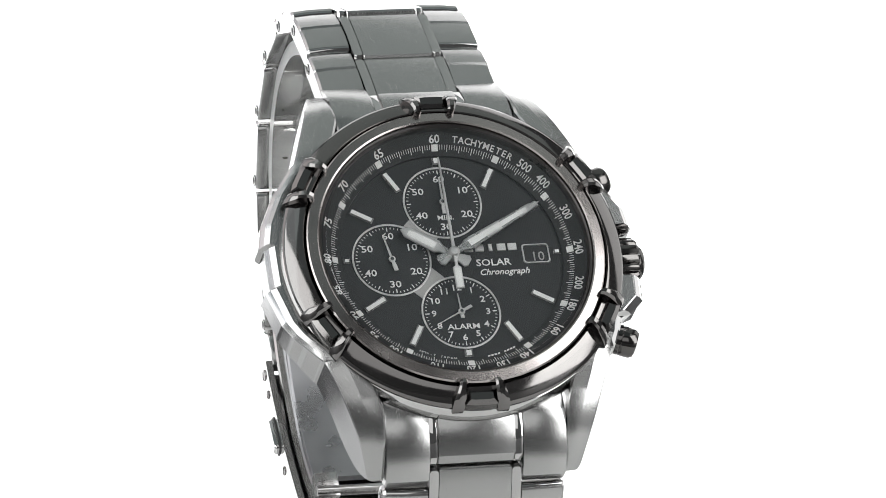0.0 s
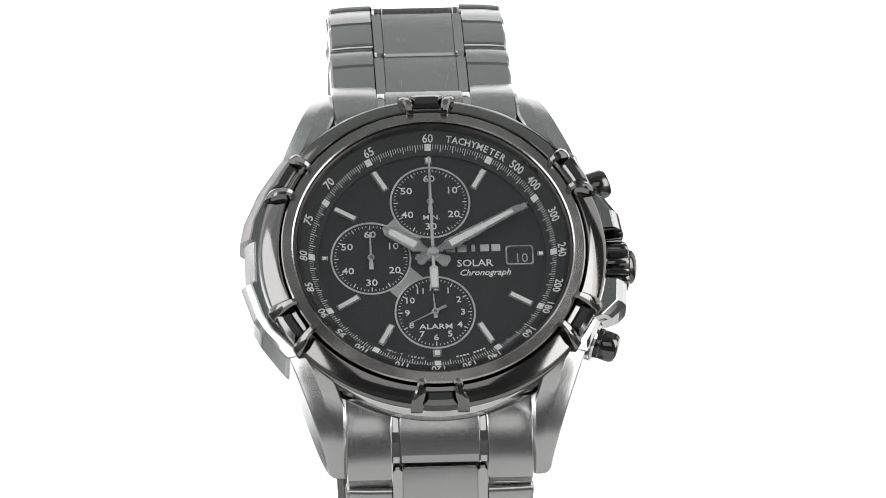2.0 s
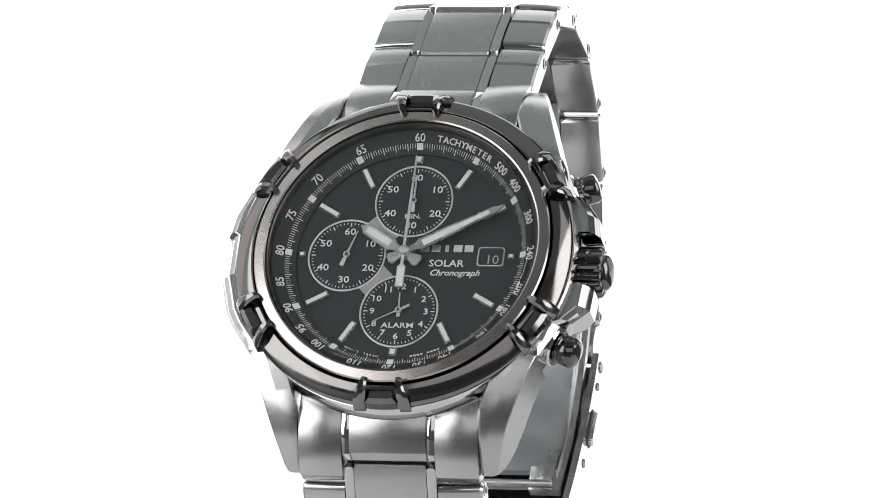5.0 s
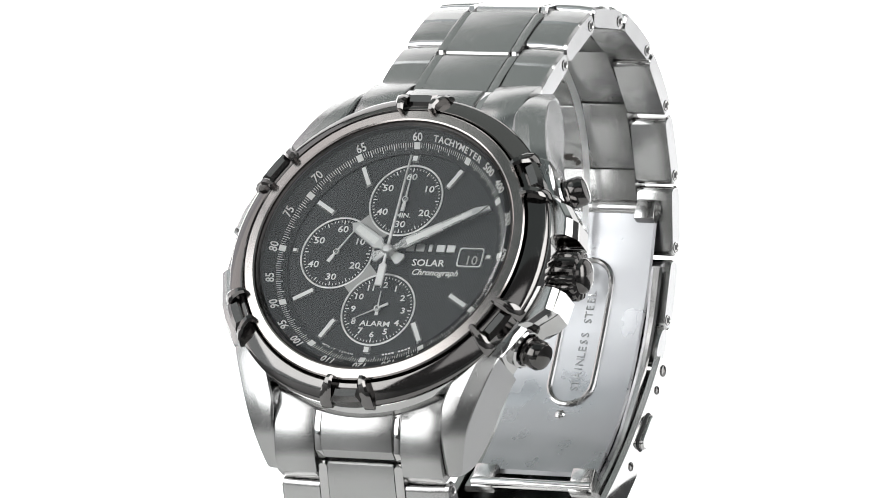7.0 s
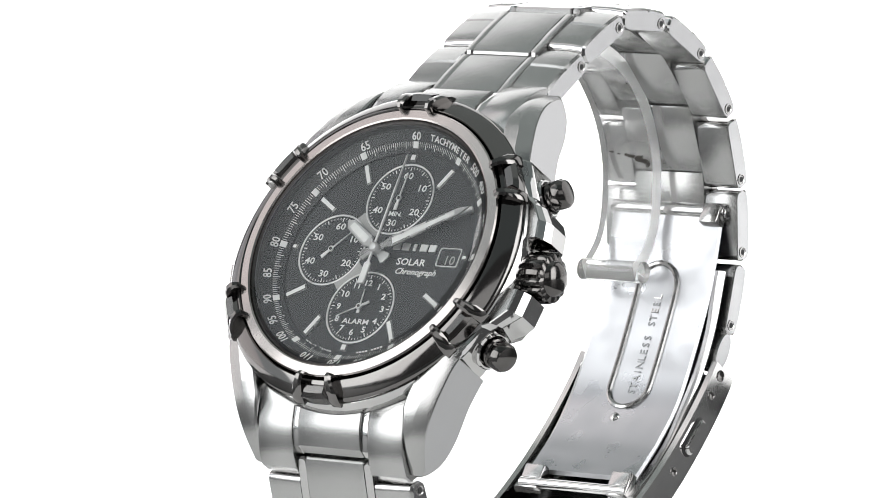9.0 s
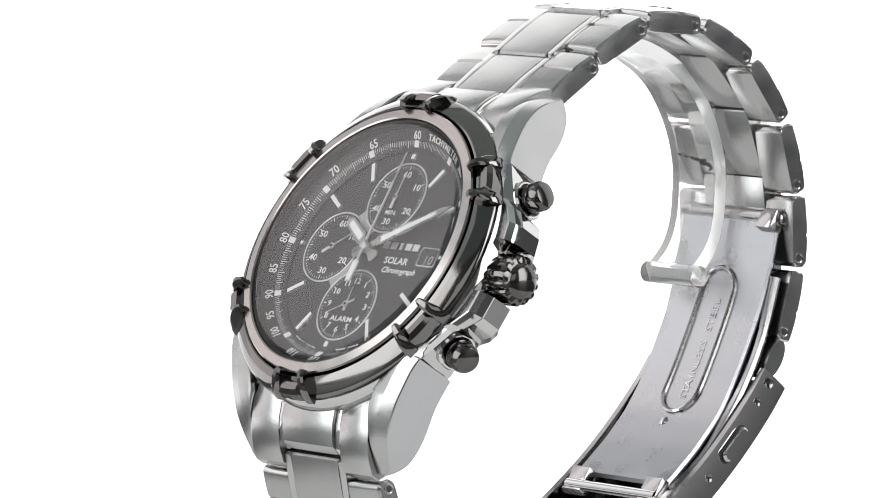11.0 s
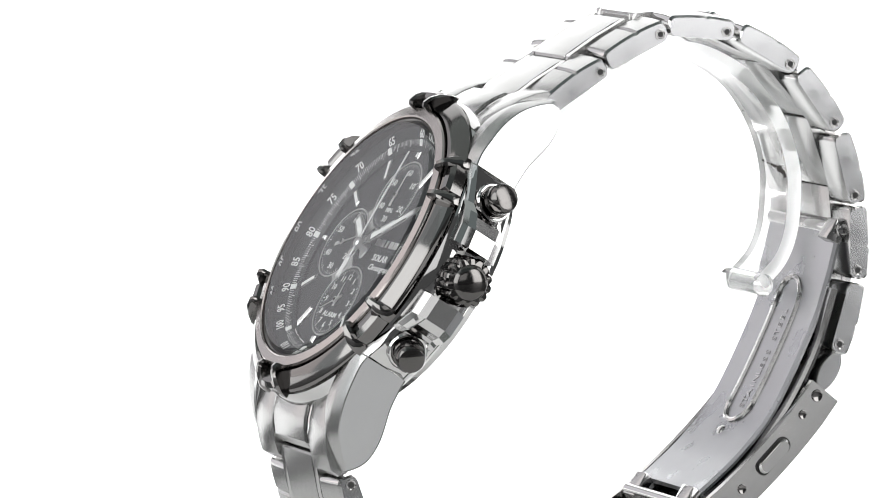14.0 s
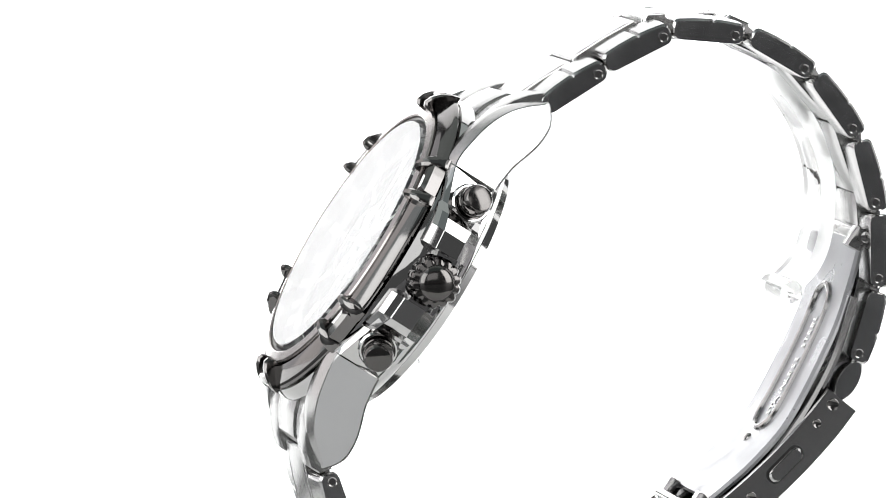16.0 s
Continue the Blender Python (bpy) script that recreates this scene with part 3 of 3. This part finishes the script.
for y, z, turn in ((9.6, -4.3, 22), (-9.6, -4.1, -22)):
    base = part("pusher", turned(lathe([(0, 0), (1.3, 0), (1.3, 3.0), (2.35, 3.05), (2.4, 3.45), (2.05, 3.6), (1.75, 3.65), (1.75, 3.95), (1.95, 4.05), (2.0, 4.6), (1.9, 4.7), (1.95, 4.85), (1.95, 6.2), (1.65, 6.7), (1.0, 6.9), (0, 6.95)], 40), at(16.9, y, z, 0, 0, turn) @ ALONG_X), DARK, watch, "round dark chronograph pusher")
    part("pusher_collar", turned(lathe([(1.7, 0), (2.5, 0), (2.6, 2.6), (2.4, 2.85), (2.2, 2.85), (2.1, 2.3), (1.7, 2.2)], 40), at(16.9, y, z, 0, 0, turn) @ at(1.2, 0, 0) @ ALONG_X), POLISHED, base, "polished steel collar")

# ---- bracelet ----
# centre line of the band in y, z, from the upper lugs over the back to the clasp
LOOP = [(24.2, -6.2), (34.5, -11.2), (43.2, -16.0), (48.4, -24.6), (49.5, -35.1), (46.4, -45.0), (39.8, -53.0), (31.7, -58.9), (22.0, -62.0), (14.5, -62.7)]
LOWER = [(-24.0, -6.5), (-31.0, -12.5), (-35.0, -21.0), (-35.5, -31.0), (-32.0, -40.5), (-25.5, -48.5)]


def smooth_line(pts, n=16):
    out = []
    P = [Vector(p) for p in pts]
    P = [2 * P[0] - P[1]] + P + [2 * P[-1] - P[-2]]
    for i in range(1, len(P) - 2):
        for k in range(n):
            t = k / n
            out.append(0.5 * (2 * P[i] + (P[i + 1] - P[i - 1]) * t + (2 * P[i - 1] - 5 * P[i] + 4 * P[i + 1] - P[i + 2]) * t * t + (3 * P[i] - P[i - 1] - 3 * P[i + 1] + P[i + 2]) * t ** 3))
    return out + [P[-2]]


class Line:
    def __init__(self, pts):
        self.p = smooth_line(pts)
        self.s = [0.0]
        for a, b in zip(self.p, self.p[1:]):
            self.s.append(self.s[-1] + (b - a).length)

    def at(self, s):
        return Vector((float(np.interp(s, self.s, [p.x for p in self.p])), float(np.interp(s, self.s, [p.y for p in self.p]))))

    def near(self, q):
        return min(zip(self.s, self.p), key=lambda sp: (sp[1] - Vector(q)).length)[0]


def link_pose(line, s0, s1, wide, way, lift=0.0):
    """Pose of a link between two stations: its y along the band, its z outward."""
    a, b = line.at(s0), line.at(s1)
    u = (b - a).normalized() * way
    n = Vector((-u.y, u.x)) * 1.0
    c = (a + b) / 2 + n * lift
    m = Matrix(((wide, 0, 0, 0), (0, u.x, n.x, c.x), (0, u.y, n.y, c.y), (0, 0, 0, 1)))
    return m


def outer_link_mesh(side):
    """Outer link: bevelled block with a facet across it, falling a little to the outside."""
    secs = []
    L = 4.85
    prof = []
    for cy, cz, r, a0 in ((-L + 0.95, -0.1, 0.95, 180), (L - 0.95, -0.1, 0.95, 270), (L - 0.8, 1.2, 0.8, 0)):
        prof += [(cy + r * math.cos(radians(a0 + d)), cz + r * math.sin(radians(a0 + d))) for d in (0, 30, 60, 90)]
    prof += [(2.4, 2.18), (0.95, 2.26), (0.6, 2.06), (0.25, 2.28), (-2.0, 2.2)]
    prof += [(-L + 0.8 + 0.8 * math.cos(radians(d)), 1.2 + 0.8 * math.sin(radians(d))) for d in (90, 120, 150, 180)]
    for x, k, d in ((6.02, 0.97, 0), (6.15, 1, 0), (9.5, 1, -0.10), (11.55, 1, -0.32), (11.85, 0.95, -0.42)):
        secs.append([(side * x, y * (1 if abs(y) < 2 else k), (z * k if z < 0 else z * (0.9 if k < 1 else 1)) + d * (1 if z > 0 else 0)) for y, z in prof])
    return loft(secs)


def centre_link_mesh():
    """Centre link: raised middle on a wider base that fills the row on the inside."""
    L = 4.98
    prof = [(-L, 0.6), (L, 0.6), (L, 1.85), (L - 0.25, 2.15), (L - 1.6, 2.3), (0, 2.36), (-L + 1.6, 2.3), (-L + 0.25, 2.15), (-L, 1.85)]
    base = [(-L, -0.6), (-L + 0.18, -0.9), (-L + 0.45, -1.02), (L - 0.45, -1.02), (L - 0.18, -0.9), (L, -0.6), (L, 0.75), (-L, 0.75)]
    return join(side_sweep(prof, -4.72, 4.72, 0.14), side_sweep(base, -5.97, 5.97, 0.1))


def side_bar_mesh(s):
    L = 4.98
    prof = [(-L, 0.8), (L, 0.8), (L, 1.75), (L - 0.3, 2.2), (0, 2.36), (-L + 0.3, 2.2), (-L, 1.75)]
    return side_sweep(prof, s * 4.80 if s > 0 else -6.0, 6.0 if s > 0 else -4.80, 0.3)


def pin_mesh(side):
    bm = lathe([(0.0, 0.02), (0.5, 0.02), (0.62, 0.1), (0.75, 0.1), (0.78, -0.3)], 20)
    return turned(bm, at(side * 11.86, 3.6, 0.05) @ Matrix.Rotation(radians(90 * side), 4, "Y"))


def hole_mesh(side):
    # A flat black disc takes the place of shade in the pin's hole.
    bm = lathe([(0.0, 0.06), (0.4, 0.06)], 16)
    return turned(bm, at(side * 11.86, 3.6, 0.05) @ Matrix.Rotation(radians(90 * side), 4, "Y"))


PROTO = {}


def bracelet_link(m, wide):
    """One row of the band: two outer links with their pins, a centre link with polished bars."""
    if not PROTO:
        for s in (1, -1):
            o = part("outer_link", outer_link_mesh(s), STEEL, watch, "brushed steel outer bracelet link", m=m)
            polish_sides(o, 0.75, FLANK, 0.55)
            p = part("pin", pin_mesh(s), SATIN, o, "round steel pin end")
            part("pin_hole_shade", hole_mesh(s), RECESS_SHADE, p)
            PROTO[s] = o
    else:
        for s in (1, -1):
            again(PROTO[s], m, watch)


def centre_link(m):
    if "c" not in PROTO:
        o = part("centre_link", centre_link_mesh(), STEEL_ALONG, watch, "brushed steel centre bracelet link", m=m)
        for s in (1, -1):
            part("polished_bar", side_bar_mesh(s), SATIN, o, "polished bar beside the link")
        PROTO["c"] = o
    else:
        again(PROTO["c"], m, watch)


upper = Line(LOOP)
pins = [upper.near(p) for p in LOOP[1:9]]
for k, s in enumerate(pins):
    wide = 1.0 - 0.014 * k
    lift = (-0.75, -0.5, -0.2)[k] if k < 3 else 0.0
    bracelet_link(link_pose(upper, s - 8.45, s + 1.3, wide, 1, lift), wide)
    centre_link(link_pose(upper, s - 10.9, s - 0.9, wide, 1, lift))
centre_link(link_pose(upper, pins[-1] - 0.9, pins[-1] + 7.5, 0.89, 1))
for s in (1, -1):  # short end pieces that enter the clasp
    tail = [(3.0 * math.cos(a) - 0.2 * math.sin(a), 0.35 + 1.5 * math.sin(a)) for a in (2 * math.pi * k / 20 for k in range(20))]
    o = part("outer_link", side_sweep(tail, *sorted((s * 6.1, s * 11.5)), 0.35), STEEL, watch, "short steel link at the clasp", m=link_pose(upper, pins[-1] + 1.2, pins[-1] + 6.4, 0.9, 1))
    polish_sides(o, 0.75, FLANK)

lower = Line(LOWER)
start = 4.6
for k in range(4):
    wide = 1.0 - 0.016 * k
    s = start + 10.2 * k
    m = link_pose(lower, s + 9.75, s, wide, 1)
    bracelet_link(m, wide)
    centre_link(link_pose(lower, s + 7.4, s - 2.6, wide, 1))
centre_link(link_pose(lower, start + 10.2 * 4 + 7.4, start + 10.2 * 4 - 2.6, 0.93, 1))


def end_link(way):
    """Steel piece between the lugs: two side pieces and a raised middle on a black core."""
    top = [(18.5, -2.2), (21.5, -2.3), (23.5, -3.0), (25.5, -4.1), (27.2, -5.5), (28.4, -6.9), (28.4, -8.2), (27.4, -9.0), (21, -8.5), (18.5, -6.5)]
    mid = [(18.5, -1.9), (21.5, -2.0), (23.5, -2.7), (25.0, -3.55), (26.2, -4.5), (26.6, -5.8), (25.6, -7.6), (18.5, -6.0)]
    core = [(18.5, -3.4), (22.5, -3.6), (25.2, -5.3), (25.2, -7.5), (18.5, -6.0)]
    # The core is painted black to stand for shade down in the gaps.
    e = part("end_link", side_sweep([(way * y, z) for y, z in core], -6.3, 6.3), RECESS_SHADE, watch, "steel end link between the lugs, core blackened as gap shade")
    for s in (1, -1):
        a, b = sorted((s * 6.15, s * 11.78))
        part("end_link_side", side_sweep([(way * y, z) for y, z in top], a, b, 0.2), STEEL_ALONG, e, "brushed steel side of the end link")
    part("end_link_middle", side_sweep([(way * y, z) for y, z in mid], -5.0, 5.0, 0.12), STEEL_ALONG, e, "brushed steel middle of the end link")
    for s in (1, -1):
        a, b = sorted((s * 5.02, s * 6.1))
        part("polished_bar", side_sweep([(way * y, z - 0.4) for y, z in mid], a, b, 0.15), POLISHED, e, "polished sunk bar")
    return e


end_link(1)
end_link(-1)

# ---- clasp ----
CLASP = [(15.6, -62.9), (11, -62.4), (5, -61.2), (-1.5, -59.4), (-8, -57.0), (-14, -54.2), (-20, -50.6), (-23.5, -48.0)]


def strip(line, x0, x1, thick, edge=0.15, lift=0.0):
    """A curved plate along a y, z line."""
    secs = []
    n = len(line)
    for i, (y, z) in enumerate(line):
        a, b = Vector(line[max(0, i - 1)]), Vector(line[min(n - 1, i + 1)])
        u = (b - a).normalized()
        nn = Vector((-u.y, u.x))
        lo, hi = Vector((y, z)) + nn * (lift - thick / 2), Vector((y, z)) + nn * (lift + thick / 2)
        me = (lo + hi) / 2
        secs.append([(x0 + edge, lo.x, lo.y), (x1 - edge, lo.x, lo.y), (x1, me.x, me.y), (x1 - edge, hi.x, hi.y), (x0 + edge, hi.x, hi.y), (x0, me.x, me.y)])
    return loft(secs)


def dense(line, n=6):
    return [tuple(p) for p in smooth_line(line, n)]


cover = part("clasp_cover", strip(dense(CLASP), -11.5, 11.5, 1.2, 0.3, 2.1), STEEL_ALONG, watch, "brushed steel folding clasp cover")
for s in (1, -1):
    a, b = sorted((s * 10.5, s * 11.6))
    polish_sides(part("clasp_wall", strip(dense(CLASP), a, b, 4.8, 0.1, 0.2), SATIN, cover, "satin steel side wall of the clasp"))
    for y, z, r in ((14.4, -62.3, 0.75), (11.2, -61.8, 0.55), (-1.5, -59.4, 0.6)):
        hole = part("clasp_hole", turned(lathe([(0, 0.0), (r * 0.75, 0.0), (r, 0.08), (r * 1.15, -0.1)], 20), at(s * 11.62, y, z) @ Matrix.Rotation(radians(90 * s), 4, "Y")), GUNMETAL, cover, "small spring bar hole")
    btn = []
    for cy, a0 in ((1.9, -90), (-1.9, 90)):
        btn += [(cy + 0.9 * math.cos(radians(a0 + d)), 0.9 * math.sin(radians(a0 + d))) for d in range(0, 181, 20)]
    seat = at(0, 4.45, -61.0, -13.5)
    # No slot is cut: this raised black rim is its shade.
    part("button_slot_shade", turned(side_sweep([(y * 1.1, z * 1.28) for y, z in btn], *sorted((s * 11.2, s * 11.66)), 0.05), seat), RECESS_SHADE, cover, "black rim painted as shade in the slot round the push button")
    part("clasp_button", turned(side_sweep(btn, *sorted((s * 11.2, s * 12.35)), 0.3), seat), POLISHED, cover, "polished rounded clasp push button")

PLATE = [(35.0, -54.7), (29.0, -56.6), (22.0, -58.2), (10.0, -59.2), (3.0, -58.2), (-2.0, -56.7), (-4.8, -55.7)]
plate = part("clasp_plate", strip(dense(PLATE), -8.9, 8.9, 0.9, 0.2), PLATE_STEEL, watch, "polished steel inner clasp plate")
groove = []
GL = Line(PLATE)


def on_plate(x, y):
    s = min(np.linspace(0, GL.s[-1], 400), key=lambda v: abs(GL.at(v).x - y))
    p = GL.at(s)
    return (x, p.x, p.y + 0.5)


for k in range(13):
    groove.append(on_plate(0.2 + 3.2 * math.cos(math.pi * k / 12), 24.8 + 3.2 * math.sin(math.pi * k / 12)))
groove += [on_plate(-3.0, 24.8 - 14.6 * k / 16) for k in range(1, 16)]
for k in range(13):
    groove.append(on_plate(0.2 - 3.2 * math.cos(math.pi * k / 12), 10.2 - 3.2 * math.sin(math.pi * k / 12)))
groove += [on_plate(3.4, 10.2 + 14.6 * k / 16) for k in range(1, 17)]
part("pressed_rib", tube(groove, 0.42, 8), SATIN, plate, "raised oval rib pressed in the plate")
for i, ch in enumerate("STAINLESS STEEL"):
    if ch != " ":
        q = on_plate(0.75, 9.4 + i * 1.0)
        part("letter", lettering(ch, 1.15, 1.0, depth=0.06), POLISHED, plate, "", False, at(q[0], q[1], q[2], 0, 0, 90) )
part("plate_dimple", lathe([(0, 0.35), (0.4, 0.3), (0.65, 0.1), (0.8, -0.1)], 20), POLISHED, plate, m=at(*on_plate(-0.2, 5.2)))
# hinges at both ends of the plate
hinge = part("clasp_hinge", tube([(-9.2, 35.4, -54.9), (9.2, 35.4, -54.9)], 1.15, 16), SATIN, watch, "steel hinge barrel of the clasp")
part("hinge_block", box(6.0, 8.9, 33.2, 36.2, -55.6, -53.4, 0.25), SATIN, hinge, "square hinge knuckle")
part("hinge_screw", lathe([(0, 0.1), (0.5, 0.1), (0.75, 0), (0.8, -0.3)], 20), POLISHED, hinge, m=at(9.3, 35.4, -54.9) @ Matrix.Rotation(radians(90), 4, "Y"))
low_hinge = part("clasp_hinge", tube([(-8.8, -7.0, -54.7), (8.8, -7.0, -54.7)], 0.75, 16), POLISHED, watch, "steel hinge barrel of the clasp")
for x0, x1 in ((-8.9, -5.6), (5.6, 8.9)):
    part("hinge_block", box(x0, x1, -7.9, -4.3, -55.9, -54.3, 0.25), SATIN, low_hinge, "square hinge knuckle")
arm = [(-8.0, -55.6), (-2.0, -58.2), (4.0, -59.9), (12.0, -60.6), (20.0, -60.0), (28.0, -58.0)]
part("clasp_arm", strip(dense(arm), 5.6, 10.1, 1.0, 0.2, 0.3), SATIN, watch, "polished steel folding arm")
part("clasp_arm", strip(dense(arm), -10.1, -5.6, 1.0, 0.2, 0.3), SATIN, watch, "polished steel folding arm")

# ---- clear collar that holds the watch's round shape ----
collar = new("watch_collar")
tagged(collar, "clear acrylic C-shaped collar inside the bracelet", "watch stand")
RING = [(24.8, -53.0), (29.0, -53.9), (33.0, -53.2), (37.2, -51.1), (40.0, -49.2), (43.0, -46.0), (45.4, -42.0), (46.9, -37.6), (47.0, -32.0), (45.6, -26.5),
        (41.5, -20.5), (34.0, -16.4), (24.0, -13.9), (8.0, -12.9), (-2.0, -12.8), (-9.0, -13.2)]
band = part("collar_band", strip(dense(RING), -9.5, -0.9, 2.0, 0.06), ACRYLIC, collar, "clear acrylic band")
# Side edges get the paler, rougher material in place of light piped along the band.
band.data.materials.append(PIPED_EDGE)
for p in band.data.polygons:
    if abs(p.normal.x) > 0.6:
        p.material_index = 1
part("collar_tip", tube([(-9.6, 24.6, -52.8), (0.6, 24.6, -52.8)], 1.5, 20), ACRYLIC, collar, "rounded clear end of the band")
part("collar_tip", tube([(-9.6, -9.0, -13.6), (0.6, -9.0, -13.6)], 1.3, 20), ACRYLIC, collar, "rounded clear end of the band")

# dark marks on the inner face of the collar
hoop = Line(RING)
s = hoop.near((40.0, -49.2))
rr = random.Random(7)
for dx, dy, w, h in ((-2.2, 0.1, 0.75, 0.35), (-3.2, 0.3, 0.9, 0.38), (-4.3, 0.7, 0.7, 0.25), (-5.2, 0.85, 0.5, 0.2), (-1.6, -0.3, 0.45, 0.3), (-2.7, 0.75, 0.5, 0.16),
                     (-7.6, 1.25, 0.45, 0.16), (-6.4, 1.0, 0.3, 0.12), (-1.9, -0.7, 0.2, 0.2), (-1.3, 13.2, 0.22, 0.14), (-8.3, 9.0, 0.2, 0.12)):
    blob = [(w * math.cos(k * 0.349) * rr.uniform(0.5, 1.25), h * math.sin(k * 0.349) * rr.uniform(0.4, 1.5)) for k in range(18)]
    part("smudge", prism(blob, -0.02, 0.02), SMUDGE, band, "dark smudge on the collar", False, link_pose(hoop, s - 1 + dy, s + 1 + dy, 1, 1) @ at(dx, 0, 1.03))


def motions():
    rows = []
    for t, a in TURN:
        m = Matrix.Rotation(radians(a), 4, "Z") @ SEAT
        m.translation = (m.translation + Vector((0, 0, LIFT))) * U
        rows.append((t, m))
    walk(watch, rows)
    walk(collar, rows)
    # the small seconds run on, six degrees a second
    walk(running, [(t, pose(0, 0, 0, 0, 0, 12 - 6 * t)) for t in range(17)])


motions()
